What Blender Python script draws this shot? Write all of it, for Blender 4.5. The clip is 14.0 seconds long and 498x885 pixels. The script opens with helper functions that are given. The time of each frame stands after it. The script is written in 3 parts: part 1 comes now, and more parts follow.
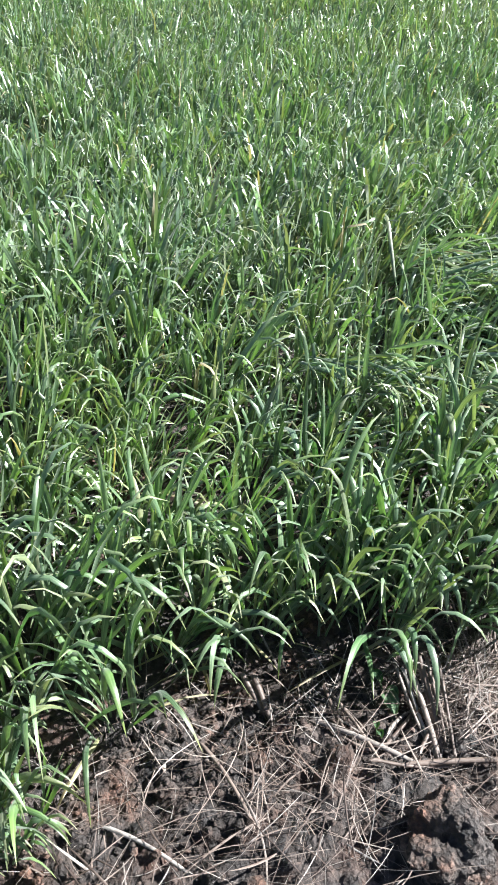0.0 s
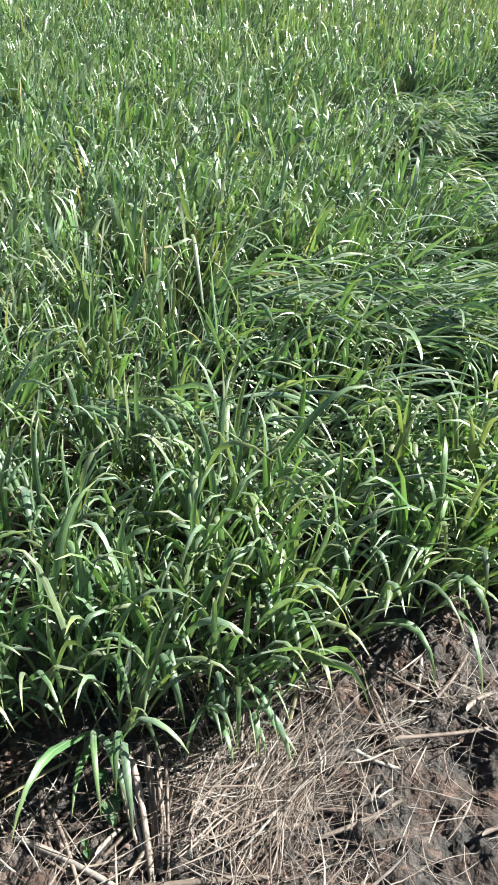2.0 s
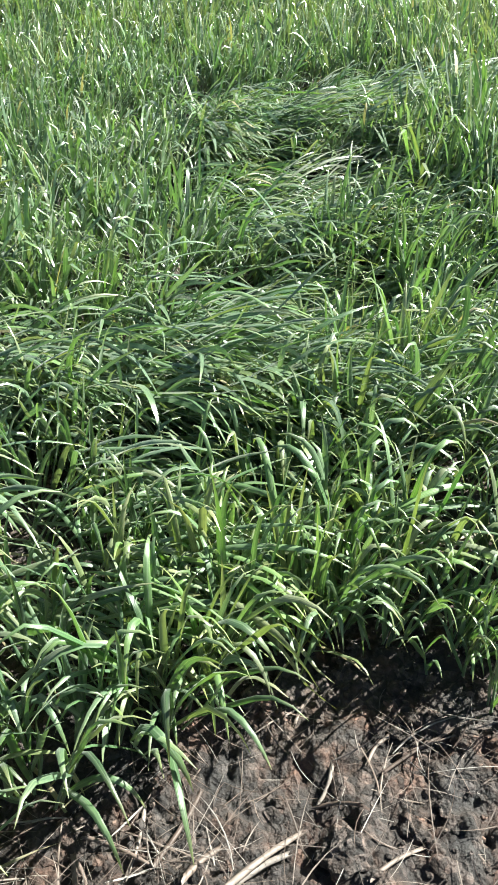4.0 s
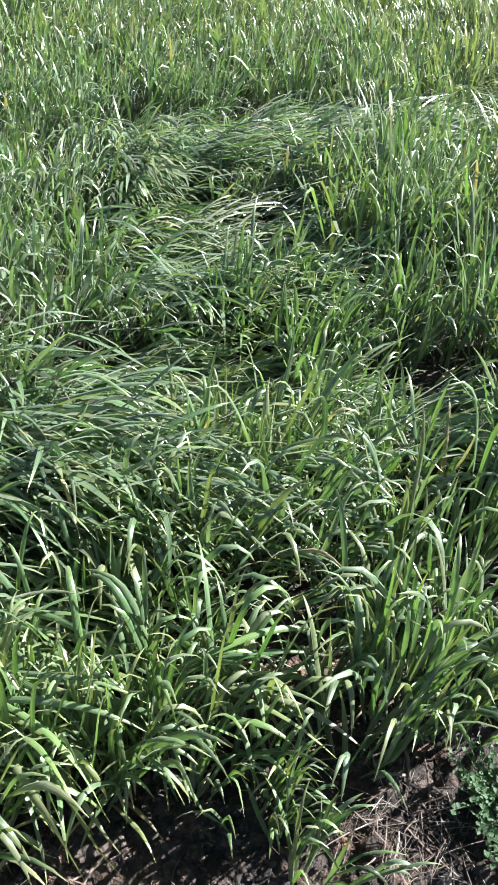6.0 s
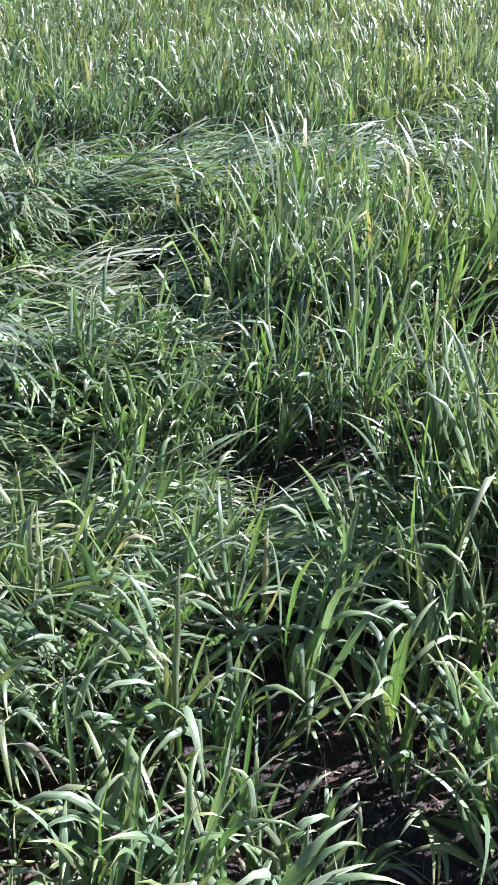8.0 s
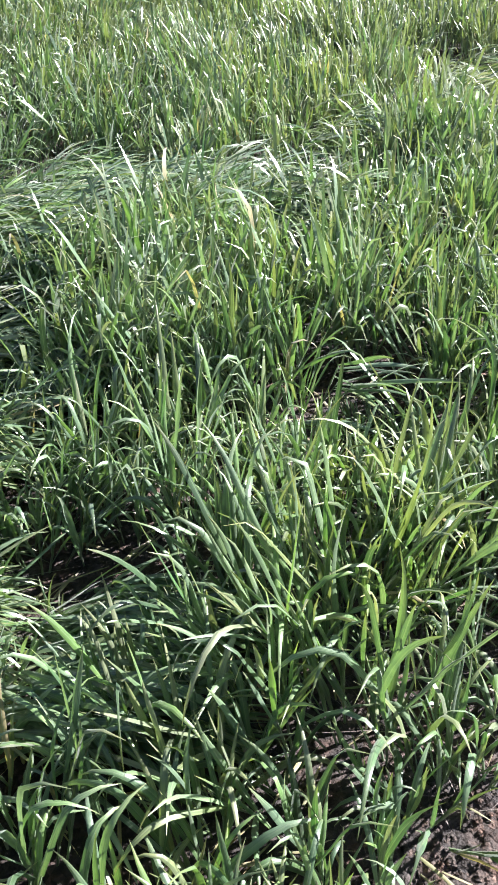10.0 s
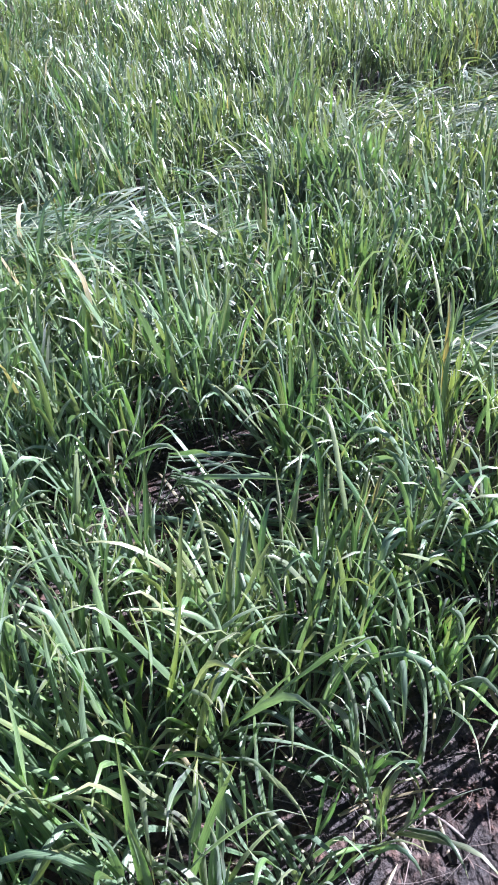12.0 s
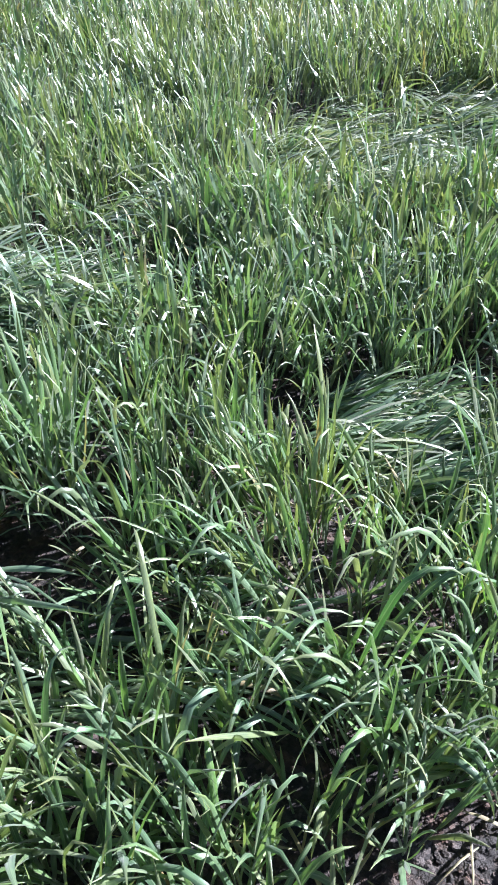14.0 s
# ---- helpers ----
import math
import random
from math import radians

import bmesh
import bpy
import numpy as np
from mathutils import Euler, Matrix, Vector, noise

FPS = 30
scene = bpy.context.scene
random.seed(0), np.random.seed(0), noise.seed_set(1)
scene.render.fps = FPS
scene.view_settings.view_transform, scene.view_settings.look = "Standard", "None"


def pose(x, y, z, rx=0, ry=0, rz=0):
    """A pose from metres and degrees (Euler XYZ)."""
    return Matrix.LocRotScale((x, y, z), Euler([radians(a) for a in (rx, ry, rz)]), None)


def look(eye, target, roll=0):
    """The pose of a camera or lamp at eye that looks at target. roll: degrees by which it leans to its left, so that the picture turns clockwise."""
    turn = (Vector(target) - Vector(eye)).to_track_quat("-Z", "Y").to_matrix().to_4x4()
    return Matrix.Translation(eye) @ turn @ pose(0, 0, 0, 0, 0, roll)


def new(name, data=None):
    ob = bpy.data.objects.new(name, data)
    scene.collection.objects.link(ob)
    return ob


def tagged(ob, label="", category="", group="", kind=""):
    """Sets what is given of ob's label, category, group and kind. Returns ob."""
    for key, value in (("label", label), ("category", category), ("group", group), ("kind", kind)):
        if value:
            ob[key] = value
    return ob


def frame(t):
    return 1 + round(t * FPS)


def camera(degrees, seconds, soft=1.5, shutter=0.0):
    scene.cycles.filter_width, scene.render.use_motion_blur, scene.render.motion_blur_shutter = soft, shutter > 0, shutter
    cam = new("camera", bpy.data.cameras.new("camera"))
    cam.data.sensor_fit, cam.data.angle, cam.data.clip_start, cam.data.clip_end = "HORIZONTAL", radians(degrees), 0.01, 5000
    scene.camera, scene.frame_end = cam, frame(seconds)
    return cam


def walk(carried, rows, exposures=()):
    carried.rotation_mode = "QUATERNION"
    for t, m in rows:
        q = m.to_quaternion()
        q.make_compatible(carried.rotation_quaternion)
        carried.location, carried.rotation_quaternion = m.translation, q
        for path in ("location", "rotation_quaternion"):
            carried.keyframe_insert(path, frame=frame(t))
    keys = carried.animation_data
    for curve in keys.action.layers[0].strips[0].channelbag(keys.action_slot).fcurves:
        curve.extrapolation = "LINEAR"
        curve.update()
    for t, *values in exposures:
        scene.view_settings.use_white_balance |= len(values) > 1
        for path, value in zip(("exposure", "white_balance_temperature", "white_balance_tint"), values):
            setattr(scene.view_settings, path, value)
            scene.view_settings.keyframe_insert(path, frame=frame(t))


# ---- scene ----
cam = camera(32.9, 14.0, soft=1.7)
PATH = [
    (0, (-0.001, 0.0, 1.147), (-0.301, 1.59, -0.029), -0.4),
    (0.5, (0.087, 0.07, 1.14), (-0.186, 1.661, -0.04), 0.2),
    (1, (0.143, 0.188, 1.136), (-0.045, 1.79, -0.046), 0.5),
    (1.5, (0.185, 0.226, 1.127), (0.005, 1.829, -0.056), 0.3),
    (2, (0.325, 0.252, 1.133), (0.14, 1.855, -0.048), 0.5),
    (2.5, (0.453, 0.271, 1.132), (0.267, 1.872, -0.053), -0.7),
    (2.7, (0.496, 0.304, 1.124), (0.326, 1.902, -0.067), -3.0),
    (3, (0.562, 0.378, 1.111), (0.462, 1.978, -0.085), -4.5),
    (3.5, (0.625, 0.505, 1.122), (0.622, 2.107, -0.074), -2.8),
    (3.7, (0.646, 0.538, 1.115), (0.643, 2.138, -0.085), -2.9),
    (5.8, (0.929, 0.77, 1.232), (0.959, 2.336, -0.013), 0.7),
    (6, (0.946, 0.8, 1.234), (0.986, 2.368, -0.006), 0.9),
    (6.5, (1.014, 0.874, 1.221), (1.053, 2.443, -0.018), 1.3),
    (7, (1.145, 0.949, 1.223), (1.132, 2.522, -0.012), 1.1),
    (7.5, (1.248, 1.03, 1.218), (1.237, 2.602, -0.019), 0.8),
    (7.7, (1.287, 1.095, 1.216), (1.284, 2.666, -0.022), 0.9),
    (9.8, (1.715, 1.384, 1.298), (1.697, 2.921, 0.018), -1.2),
    (10, (1.746, 1.438, 1.307), (1.748, 2.97, 0.02), -1.0),
    (10.5, (1.803, 1.535, 1.325), (1.921, 3.063, 0.041), 1.8),
    (11, (1.876, 1.588, 1.323), (1.986, 3.117, 0.038), 1.4),
    (11.5, (2.003, 1.628, 1.336), (2.039, 3.172, 0.065), -0.1),
    (12, (2.1, 1.677, 1.334), (2.125, 3.219, 0.061), -1.5),
    (12.5, (2.175, 1.814, 1.328), (2.227, 3.351, 0.049), -1.1),
    (13, (2.199, 1.904, 1.329), (2.299, 3.434, 0.046), 0.4),
    (13.5, (2.254, 1.947, 1.331), (2.339, 3.475, 0.042), 0.7),
    (14, (2.404, 1.984, 1.355), (2.453, 3.513, 0.067), 0.3),
]
walk(cam, [(t, look(eye, target, roll)) for t, eye, target, roll in PATH],
     [(0.0, 1.79, 6030, 7), (2.0, 1.78, 6350, 1), (3.7, 1.82, 6380, -1), (6.0, 1.77, 6250, 8), (7.5, 1.78, 5720, 23), (10.0, 1.92, 6120, 15),
      (11.0, 1.84, 5680, 23), (12.5, 1.75, 5400, 25), (14.0, 1.71, 5520, 16)])

# ---- light ----
SUN_AZIMUTH, SUN_HEIGHT = 68.0, 37.0
world = bpy.data.worlds.new("sky")
scene.world = world
world.use_nodes = True
sky = world.node_tree.nodes.new("ShaderNodeTexSky")
sky.sky_type, sky.sun_disc = "NISHITA", False
sky.sun_elevation, sky.sun_rotation = radians(SUN_HEIGHT), radians(SUN_AZIMUTH)
background = world.node_tree.nodes["Background"]
background.inputs["Strength"].default_value = 0.03
world.node_tree.links.new(sky.outputs[0], background.inputs["Color"])
sun = new("sun", bpy.data.lights.new("sun", "SUN"))
sun.data.energy, sun.data.angle, sun.data.color = 5.0, radians(0.55), (1.0, 0.965, 0.91)
sun_way = Vector((math.sin(radians(SUN_AZIMUTH)) * math.cos(radians(SUN_HEIGHT)),
                  math.cos(radians(SUN_AZIMUTH)) * math.cos(radians(SUN_HEIGHT)), math.sin(radians(SUN_HEIGHT))))
sun.matrix_world = look(sun_way * 20, (0, 0, 0))


# ---- materials ----
def material(name):
    m = bpy.data.materials.new(name)
    m.use_nodes = True
    t = m.node_tree
    t.nodes.clear()
    return m, t


def node(t, kind, **values):
    n = t.nodes.new(kind)
    for key, value in values.items():
        n.inputs[key.replace("_", " ")].default_value = value
    return n


def ramp(t, source, stops):
    n = t.nodes.new("ShaderNodeValToRGB")
    while len(n.color_ramp.elements) < len(stops):
        n.color_ramp.elements.new(0.5)
    for element, (at, colour) in zip(n.color_ramp.elements, stops):
        element.position, element.color = at, (*colour, 1)
    t.links.new(source, n.inputs["Fac"])
    return n.outputs["Color"]


def math_node(t, operation, a, b):
    n = t.nodes.new("ShaderNodeMath")
    n.operation = operation
    for i, v in enumerate((a, b)):
        if isinstance(v, (int, float)):
            n.inputs[i].default_value = v
        else:
            t.links.new(v, n.inputs[i])
    return n.outputs[0]


def mix_colour(t, fac, a, b, blend="MIX"):
    n = t.nodes.new("ShaderNodeMix")
    n.data_type, n.blend_type = "RGBA", blend
    if isinstance(fac, (int, float)):
        n.inputs[0].default_value = fac
    else:
        t.links.new(fac, n.inputs[0])
    for i, v in ((6, a), (7, b)):
        if isinstance(v, tuple):
            n.inputs[i].default_value = (*v, 1)
        else:
            t.links.new(v, n.inputs[i])
    return n.outputs[2]


def leaf_material(name, tones, single, shine=0.4, thin=0.22, tip=(0.34, 0.31, 0.10), gloss=0.95):
    """A thin grass leaf: waxy gloss above, light shining through, fine veins along it, the tip paler."""
    m, t = material(name)
    out = t.nodes.new("ShaderNodeOutputMaterial")
    if single:
        chance = t.nodes.new("ShaderNodeObjectInfo").outputs["Random"]
    else:
        chance = t.nodes.new("ShaderNodeNewGeometry").outputs["Random Per Island"]
    colour = ramp(t, chance, [(i / (len(tones) - 1), c) for i, c in enumerate(tones)])
    uv = t.nodes.new("ShaderNodeUVMap")
    part_uv = t.nodes.new("ShaderNodeSeparateXYZ")
    t.links.new(uv.outputs[0], part_uv.inputs[0])
    along, across = part_uv.outputs["Y"], part_uv.outputs["X"]
    # veins
    veins = math_node(t, "SINE", math_node(t, "MULTIPLY", across, 44.0), 0.0)
    place = t.nodes.new("ShaderNodeTexCoord")
    grain = node(t, "ShaderNodeTexNoise", Scale=38.0, Detail=3.0)
    t.links.new(place.outputs["Object"], grain.inputs["Vector"])
    blotch = ramp(t, grain.outputs["Fac"], [(0.25, (0.72, 0.76, 0.8)), (0.75, (1.22, 1.2, 1.05))])
    colour = mix_colour(t, 1.0, colour, blotch, "MULTIPLY")
    end = math_node(t, "POWER", along, 7.0)
    colour = mix_colour(t, math_node(t, "MULTIPLY", end, 0.55), colour, tip)
    low = math_node(t, "POWER", math_node(t, "SUBTRACT", 1.0, along), 5.0)
    colour = mix_colour(t, math_node(t, "MULTIPLY", low, 0.5), colour, (0.13, 0.2, 0.05))
    # bluer and yellower stretches of the field
    where = t.nodes.new("ShaderNodeNewGeometry")
    zone = node(t, "ShaderNodeTexNoise", Scale=2.1, Detail=3.0, Roughness=0.6)
    t.links.new(where.outputs["Position"], zone.inputs["Vector"])
    colour = mix_colour(t, 1.0, colour, ramp(t, zone.outputs["Fac"], [(0.34, (0.86, 0.9, 0.96)), (0.5, (1.0, 1.0, 1.0)), (0.66, (1.16, 1.12, 0.94))]), "MULTIPLY")
    # streaks along the blade, and a paler midrib
    stretch = t.nodes.new("ShaderNodeVectorMath")
    stretch.operation = "MULTIPLY"
    stretch.inputs[1].default_value = (5.0, 2.6, 1.0)
    t.links.new(uv.outputs[0], stretch.inputs[0])
    streaks = t.nodes.new("ShaderNodeTexNoise")
    streaks.noise_dimensions = "4D"
    streaks.inputs["Scale"].default_value, streaks.inputs["Detail"].default_value = 1.0, 3.0
    t.links.new(stretch.outputs[0], streaks.inputs["Vector"])
    t.links.new(math_node(t, "MULTIPLY", chance, 60.0), streaks.inputs["W"])
    colour = mix_colour(t, 1.0, colour, ramp(t, streaks.outputs["Fac"], [(0.3, (0.62, 0.66, 0.66)), (0.5, (1.0, 1.0, 1.0)), (0.7, (1.42, 1.36, 1.3))]), "MULTIPLY")
    rib = math_node(t, "LESS_THAN", math_node(t, "ABSOLUTE", math_node(t, "SUBTRACT", across, 0.5), 0.0), 0.06)
    colour = mix_colour(t, math_node(t, "MULTIPLY", rib, 0.35), colour, (0.26, 0.33, 0.2))
    bump = node(t, "ShaderNodeBump", Strength=0.2, Distance=0.0005)
    t.links.new(veins, bump.inputs["Height"])
    skin = node(t, "ShaderNodeBsdfPrincipled", Roughness=shine, IOR=1.68, Specular_IOR_Level=gloss, Sheen_Weight=0.3 * gloss, Sheen_Roughness=0.5)
    t.links.new(colour, skin.inputs["Base Color"])
    t.links.new(bump.outputs[0], skin.inputs["Normal"])
    shine_through = t.nodes.new("ShaderNodeBsdfTranslucent")
    warm = mix_colour(t, 1.0, colour, (1.72, 1.85, 0.86), "MULTIPLY")
    t.links.new(warm, shine_through.inputs["Color"])
    both = t.nodes.new("ShaderNodeMixShader")
    both.inputs[0].default_value = thin
    t.links.new(skin.outputs[0], both.inputs[1])
    t.links.new(shine_through.outputs[0], both.inputs[2])
    t.links.new(both.outputs[0], out.inputs["Surface"])
    return m


GREENS = [(0.028, 0.068, 0.029), (0.06, 0.125, 0.053), (0.145, 0.225, 0.145), (0.054, 0.142, 0.04), (0.205, 0.29, 0.195), (0.13, 0.246, 0.064), (0.088, 0.158, 0.082)]
YELLOWS = [(0.15, 0.2, 0.08), (0.18, 0.228, 0.1), (0.172, 0.212, 0.13), (0.225, 0.25, 0.155)]
DRIES = [(0.33, 0.27, 0.15), (0.42, 0.35, 0.22), (0.28, 0.2, 0.1), (0.36, 0.33, 0.16)]
leaf_crop = leaf_material("green_leaf_of_the_crop", GREENS, False, 0.34)
leaf_pale = leaf_material("yellowing_leaf_of_the_crop", YELLOWS, False, 0.34)
leaf_dry = leaf_material("withered_leaf", DRIES, False, 0.6, 0.25, (0.4, 0.33, 0.2))
leaf_bleached = leaf_material("bleached_leaf", [(0.24, 0.27, 0.2), (0.33, 0.34, 0.29), (0.2, 0.24, 0.16), (0.42, 0.42, 0.39)], False)
leaf_green = leaf_material("green_leaf", GREENS, True, 0.44, gloss=0.65)
leaf_yellow = leaf_material("yellowing_leaf", YELLOWS, True, 0.44, gloss=0.65)
weed_green = leaf_material("weed_leaf", [(0.03, 0.09, 0.035), (0.055, 0.13, 0.055), (0.12, 0.2, 0.12)], True, 0.6, 0.3, (0.12, 0.2, 0.08), 0.3)


def straw_material(name, single):
    m, t = material(name)
    out = t.nodes.new("ShaderNodeOutputMaterial")
    if single:
        chance = t.nodes.new("ShaderNodeObjectInfo").outputs["Random"]
    else:
        chance = t.nodes.new("ShaderNodeNewGeometry").outputs["Random Per Island"]
    colour = ramp(t, chance, [(0.0, (0.09, 0.063, 0.053)), (0.35, (0.17, 0.126, 0.107)), (0.7, (0.25, 0.2, 0.174)), (1.0, (0.31, 0.285, 0.27))])
    place = t.nodes.new("ShaderNodeTexCoord")
    stains = node(t, "ShaderNodeTexNoise", Scale=30.0, Detail=4.0, Roughness=0.7)
    t.links.new(place.outputs["Object"], stains.inputs["Vector"])
    colour = mix_colour(t, 1.0, colour, ramp(t, stains.outputs["Fac"], [(0.32, (0.55, 0.52, 0.5)), (0.55, (1.08, 1.07, 1.05))]), "MULTIPLY")
    fibre = node(t, "ShaderNodeTexNoise", Scale=260.0, Detail=2.0)
    t.links.new(place.outputs["Object"], fibre.inputs["Vector"])
    bump = node(t, "ShaderNodeBump", Strength=0.5, Distance=0.001)
    t.links.new(fibre.outputs["Fac"], bump.inputs["Height"])
    skin = node(t, "ShaderNodeBsdfPrincipled", Roughness=0.55)
    t.links.new(colour, skin.inputs["Base Color"])
    t.links.new(bump.outputs[0], skin.inputs["Normal"])
    t.links.new(skin.outputs[0], out.inputs["Surface"])
    return m


straw_single, straw_many = straw_material("dry_straw", True), straw_material("dry_straw_litter", False)


def soil_material(name, dark, light, wet, scale=1.0):
    m, t = material(name)
    out = t.nodes.new("ShaderNodeOutputMaterial")
    place = t.nodes.new("ShaderNodeTexCoord")
    coarse = node(t, "ShaderNodeTexNoise", Scale=9.0 * scale, Detail=8.0, Roughness=0.72)
    fine = node(t, "ShaderNodeTexNoise", Scale=75.0 * scale, Detail=6.0, Roughness=0.7)
    grit = node(t, "ShaderNodeTexVoronoi", Scale=150.0 * scale)
    for n in (coarse, fine, grit):
        t.links.new(place.outputs["Object"], n.inputs["Vector"])
    colour = ramp(t, coarse.outputs["Fac"], [(0.32, dark), (0.68, light)])
    patches = node(t, "ShaderNodeTexNoise", Scale=13.0, Detail=3.0, Roughness=0.6)
    world_place = t.nodes.new("ShaderNodeNewGeometry")
    t.links.new(world_place.outputs["Position"], patches.inputs["Vector"])
    colour = mix_colour(t, 1.0, colour, ramp(t, patches.outputs["Fac"], [(0.35, (0.88, 1.0, 1.1)), (0.5, (1.0, 1.0, 1.0)), (0.66, (1.38, 1.04, 0.88))]), "MULTIPLY")
    colour = mix_colour(t, 1.0, colour, ramp(t, fine.outputs["Fac"], [(0.3, (0.55, 0.54, 0.53)), (0.5, (0.92, 0.9, 0.88)), (0.7, (1.6, 1.52, 1.44))]), "MULTIPLY")
    tract = node(t, "ShaderNodeTexNoise", Scale=1.7, Detail=5.0, Roughness=0.65)
    t.links.new(world_place.outputs["Position"], tract.inputs["Vector"])
    colour = mix_colour(t, 1.0, colour, ramp(t, tract.outputs["Fac"], [(0.36, (0.68, 0.66, 0.66)), (0.5, (0.98, 0.98, 0.98)), (0.64, (1.22, 1.2, 1.16))]), "MULTIPLY")
    lump = node(t, "ShaderNodeTexVoronoi", Scale=62.0 * scale)
    t.links.new(place.outputs["Object"], lump.inputs["Vector"])
    shade = t.nodes.new("ShaderNodeSeparateXYZ")
    t.links.new(lump.outputs["Color"], shade.inputs[0])
    colour = mix_colour(t, 1.0, colour, ramp(t, shade.outputs["X"], [(0.0, (0.55, 0.55, 0.56)), (0.6, (0.95, 0.94, 0.93)), (1.0, (1.9, 1.8, 1.75))]), "MULTIPLY")
    damp = ramp(t, coarse.outputs["Fac"], [(0.3, (wet, wet, wet)), (0.62, (0.9, 0.9, 0.9))])
    height = math_node(t, "ADD", math_node(t, "MULTIPLY", fine.outputs["Fac"], 1.0), math_node(t, "MULTIPLY", grit.outputs["Distance"], 0.35))
    height = math_node(t, "SUBTRACT", height, math_node(t, "MULTIPLY", lump.outputs["Distance"], 0.9))
    bump = node(t, "ShaderNodeBump", Strength=1.0, Distance=0.009)
    t.links.new(height, bump.inputs["Height"])
    skin = node(t, "ShaderNodeBsdfPrincipled")
    t.links.new(colour, skin.inputs["Base Color"])
    t.links.new(damp, skin.inputs["Roughness"])
    t.links.new(bump.outputs[0], skin.inputs["Normal"])
    t.links.new(skin.outputs[0], out.inputs["Surface"])
    return m


soil = soil_material("moist_field_soil", (0.028, 0.0222, 0.0214), (0.098, 0.078, 0.071), 0.4)
clod_soil = soil_material("crumbling_soil", (0.046, 0.036, 0.0325), (0.146, 0.114, 0.101), 0.55, 1.6)


def canopy_material(name):
    m, t = material(name)
    out = t.nodes.new("ShaderNodeOutputMaterial")
    place = t.nodes.new("ShaderNodeTexCoord")
    fine = node(t, "ShaderNodeTexNoise", Scale=26.0, Detail=5.0, Roughness=0.7)
    broad = node(t, "ShaderNodeTexNoise", Scale=0.6, Detail=3.0)
    for n in (fine, broad):
        t.links.new(place.outputs["Object"], n.inputs["Vector"])
    colour = ramp(t, fine.outputs["Fac"], [(0.3, (0.02, 0.05, 0.02)), (0.5, (0.08, 0.15, 0.07)), (0.7, (0.15, 0.22, 0.13))])
    colour = mix_colour(t, 1.0, colour, ramp(t, broad.outputs["Fac"], [(0.35, (0.85, 0.95, 0.9)), (0.65, (1.15, 1.05, 0.95))]), "MULTIPLY")
    bump = node(t, "ShaderNodeBump", Strength=1.0, Distance=0.06)
    t.links.new(fine.outputs["Fac"], bump.inputs["Height"])
    skin = node(t, "ShaderNodeBsdfPrincipled", Roughness=0.6)
    t.links.new(colour, skin.inputs["Base Color"])
    t.links.new(bump.outputs[0], skin.inputs["Normal"])
    t.links.new(skin.outputs[0], out.inputs["Surface"])
    return m


canopy_green = canopy_material("canopy_of_the_field")


# ---- shapes ----
def lattice(x, y, seed):
    """Smooth random values from -1 to 1 on a unit grid."""
    i, j = np.floor(x).astype(np.int64), np.floor(y).astype(np.int64)
    u, v = x - i, y - j
    u, v = u * u * (3 - 2 * u), v * v * (3 - 2 * v)

    def corner(a, b):
        h = (a * 374761393 + b * 668265263 + seed * 974711) & 0x7FFFFFFF
        h = ((h ^ (h >> 13)) * 1274126177) & 0x7FFFFFFF
        return ((h ^ (h >> 16)) & 0xFFFF) / 32767.5 - 1

    low = corner(i, j) * (1 - u) + corner(i + 1, j) * u
    high = corner(i, j + 1) * (1 - u) + corner(i + 1, j + 1) * u
    return low * (1 - v) + high * v


def rough(x, y, scale, octaves, seed, gain=0.5):
    total = 0
    for k in range(octaves):
        total = total + gain**k * lattice(x * scale * 2**k + 17.3 * k, y * scale * 2**k - 9.1 * k, seed + k)
    return total


EDGE_X = [-9.0, -0.9, -0.37, -0.03, 0.22, 0.47, 0.62, 0.76, 0.92, 1.12, 1.34, 1.42, 1.5, 1.68, 1.9, 2.12, 2.34, 2.5, 2.77, 9.0]
EDGE_Y = [-4.9, 0.3, 0.66, 0.99, 1.12, 1.29, 1.41, 1.5, 1.52, 1.58, 1.61, 1.72, 1.87, 1.88, 1.96, 2.1, 2.3, 2.43, 2.55, 6.65]


def inside(x, y):
    """How far a place lies within the crop, across its edge, in metres."""
    return (y - np.interp(x, EDGE_X, EDGE_Y)) * 0.84


def soil_height(x, y):
    d = inside(x, y)
    bare = 1 / (1 + np.exp(np.clip((d - 0.1) / 0.06, -40, 40)))
    a, c = 0.84 * x + 0.543 * (y - 0.85), -0.543 * x + 0.84 * (y - 0.85)
    far = np.maximum(np.abs(a - 1.35) - 2.0, np.abs(c + 0.25) - 0.42)
    calm = 1 / (1 + np.exp(np.clip(far / 0.04, -40, 40)))
    bare = bare * calm
    z = 0.012 * (0.25 + 0.75 * calm) * rough(x, y, 3.0, 2, 5) + (0.005 * calm + 0.007 * bare) * rough(x, y, 11.0, 3, 9)
    lumps = np.abs(rough(x, y, 17.0, 2, 31))
    crumbs = np.abs(rough(x, y, 42.0, 2, 37))
    return z + bare * (0.02 * np.maximum(lumps - 0.25, 0) + 0.016 * np.maximum(crumbs - 0.15, 0) + 0.0045 * rough(x, y, 95.0, 2, 3))


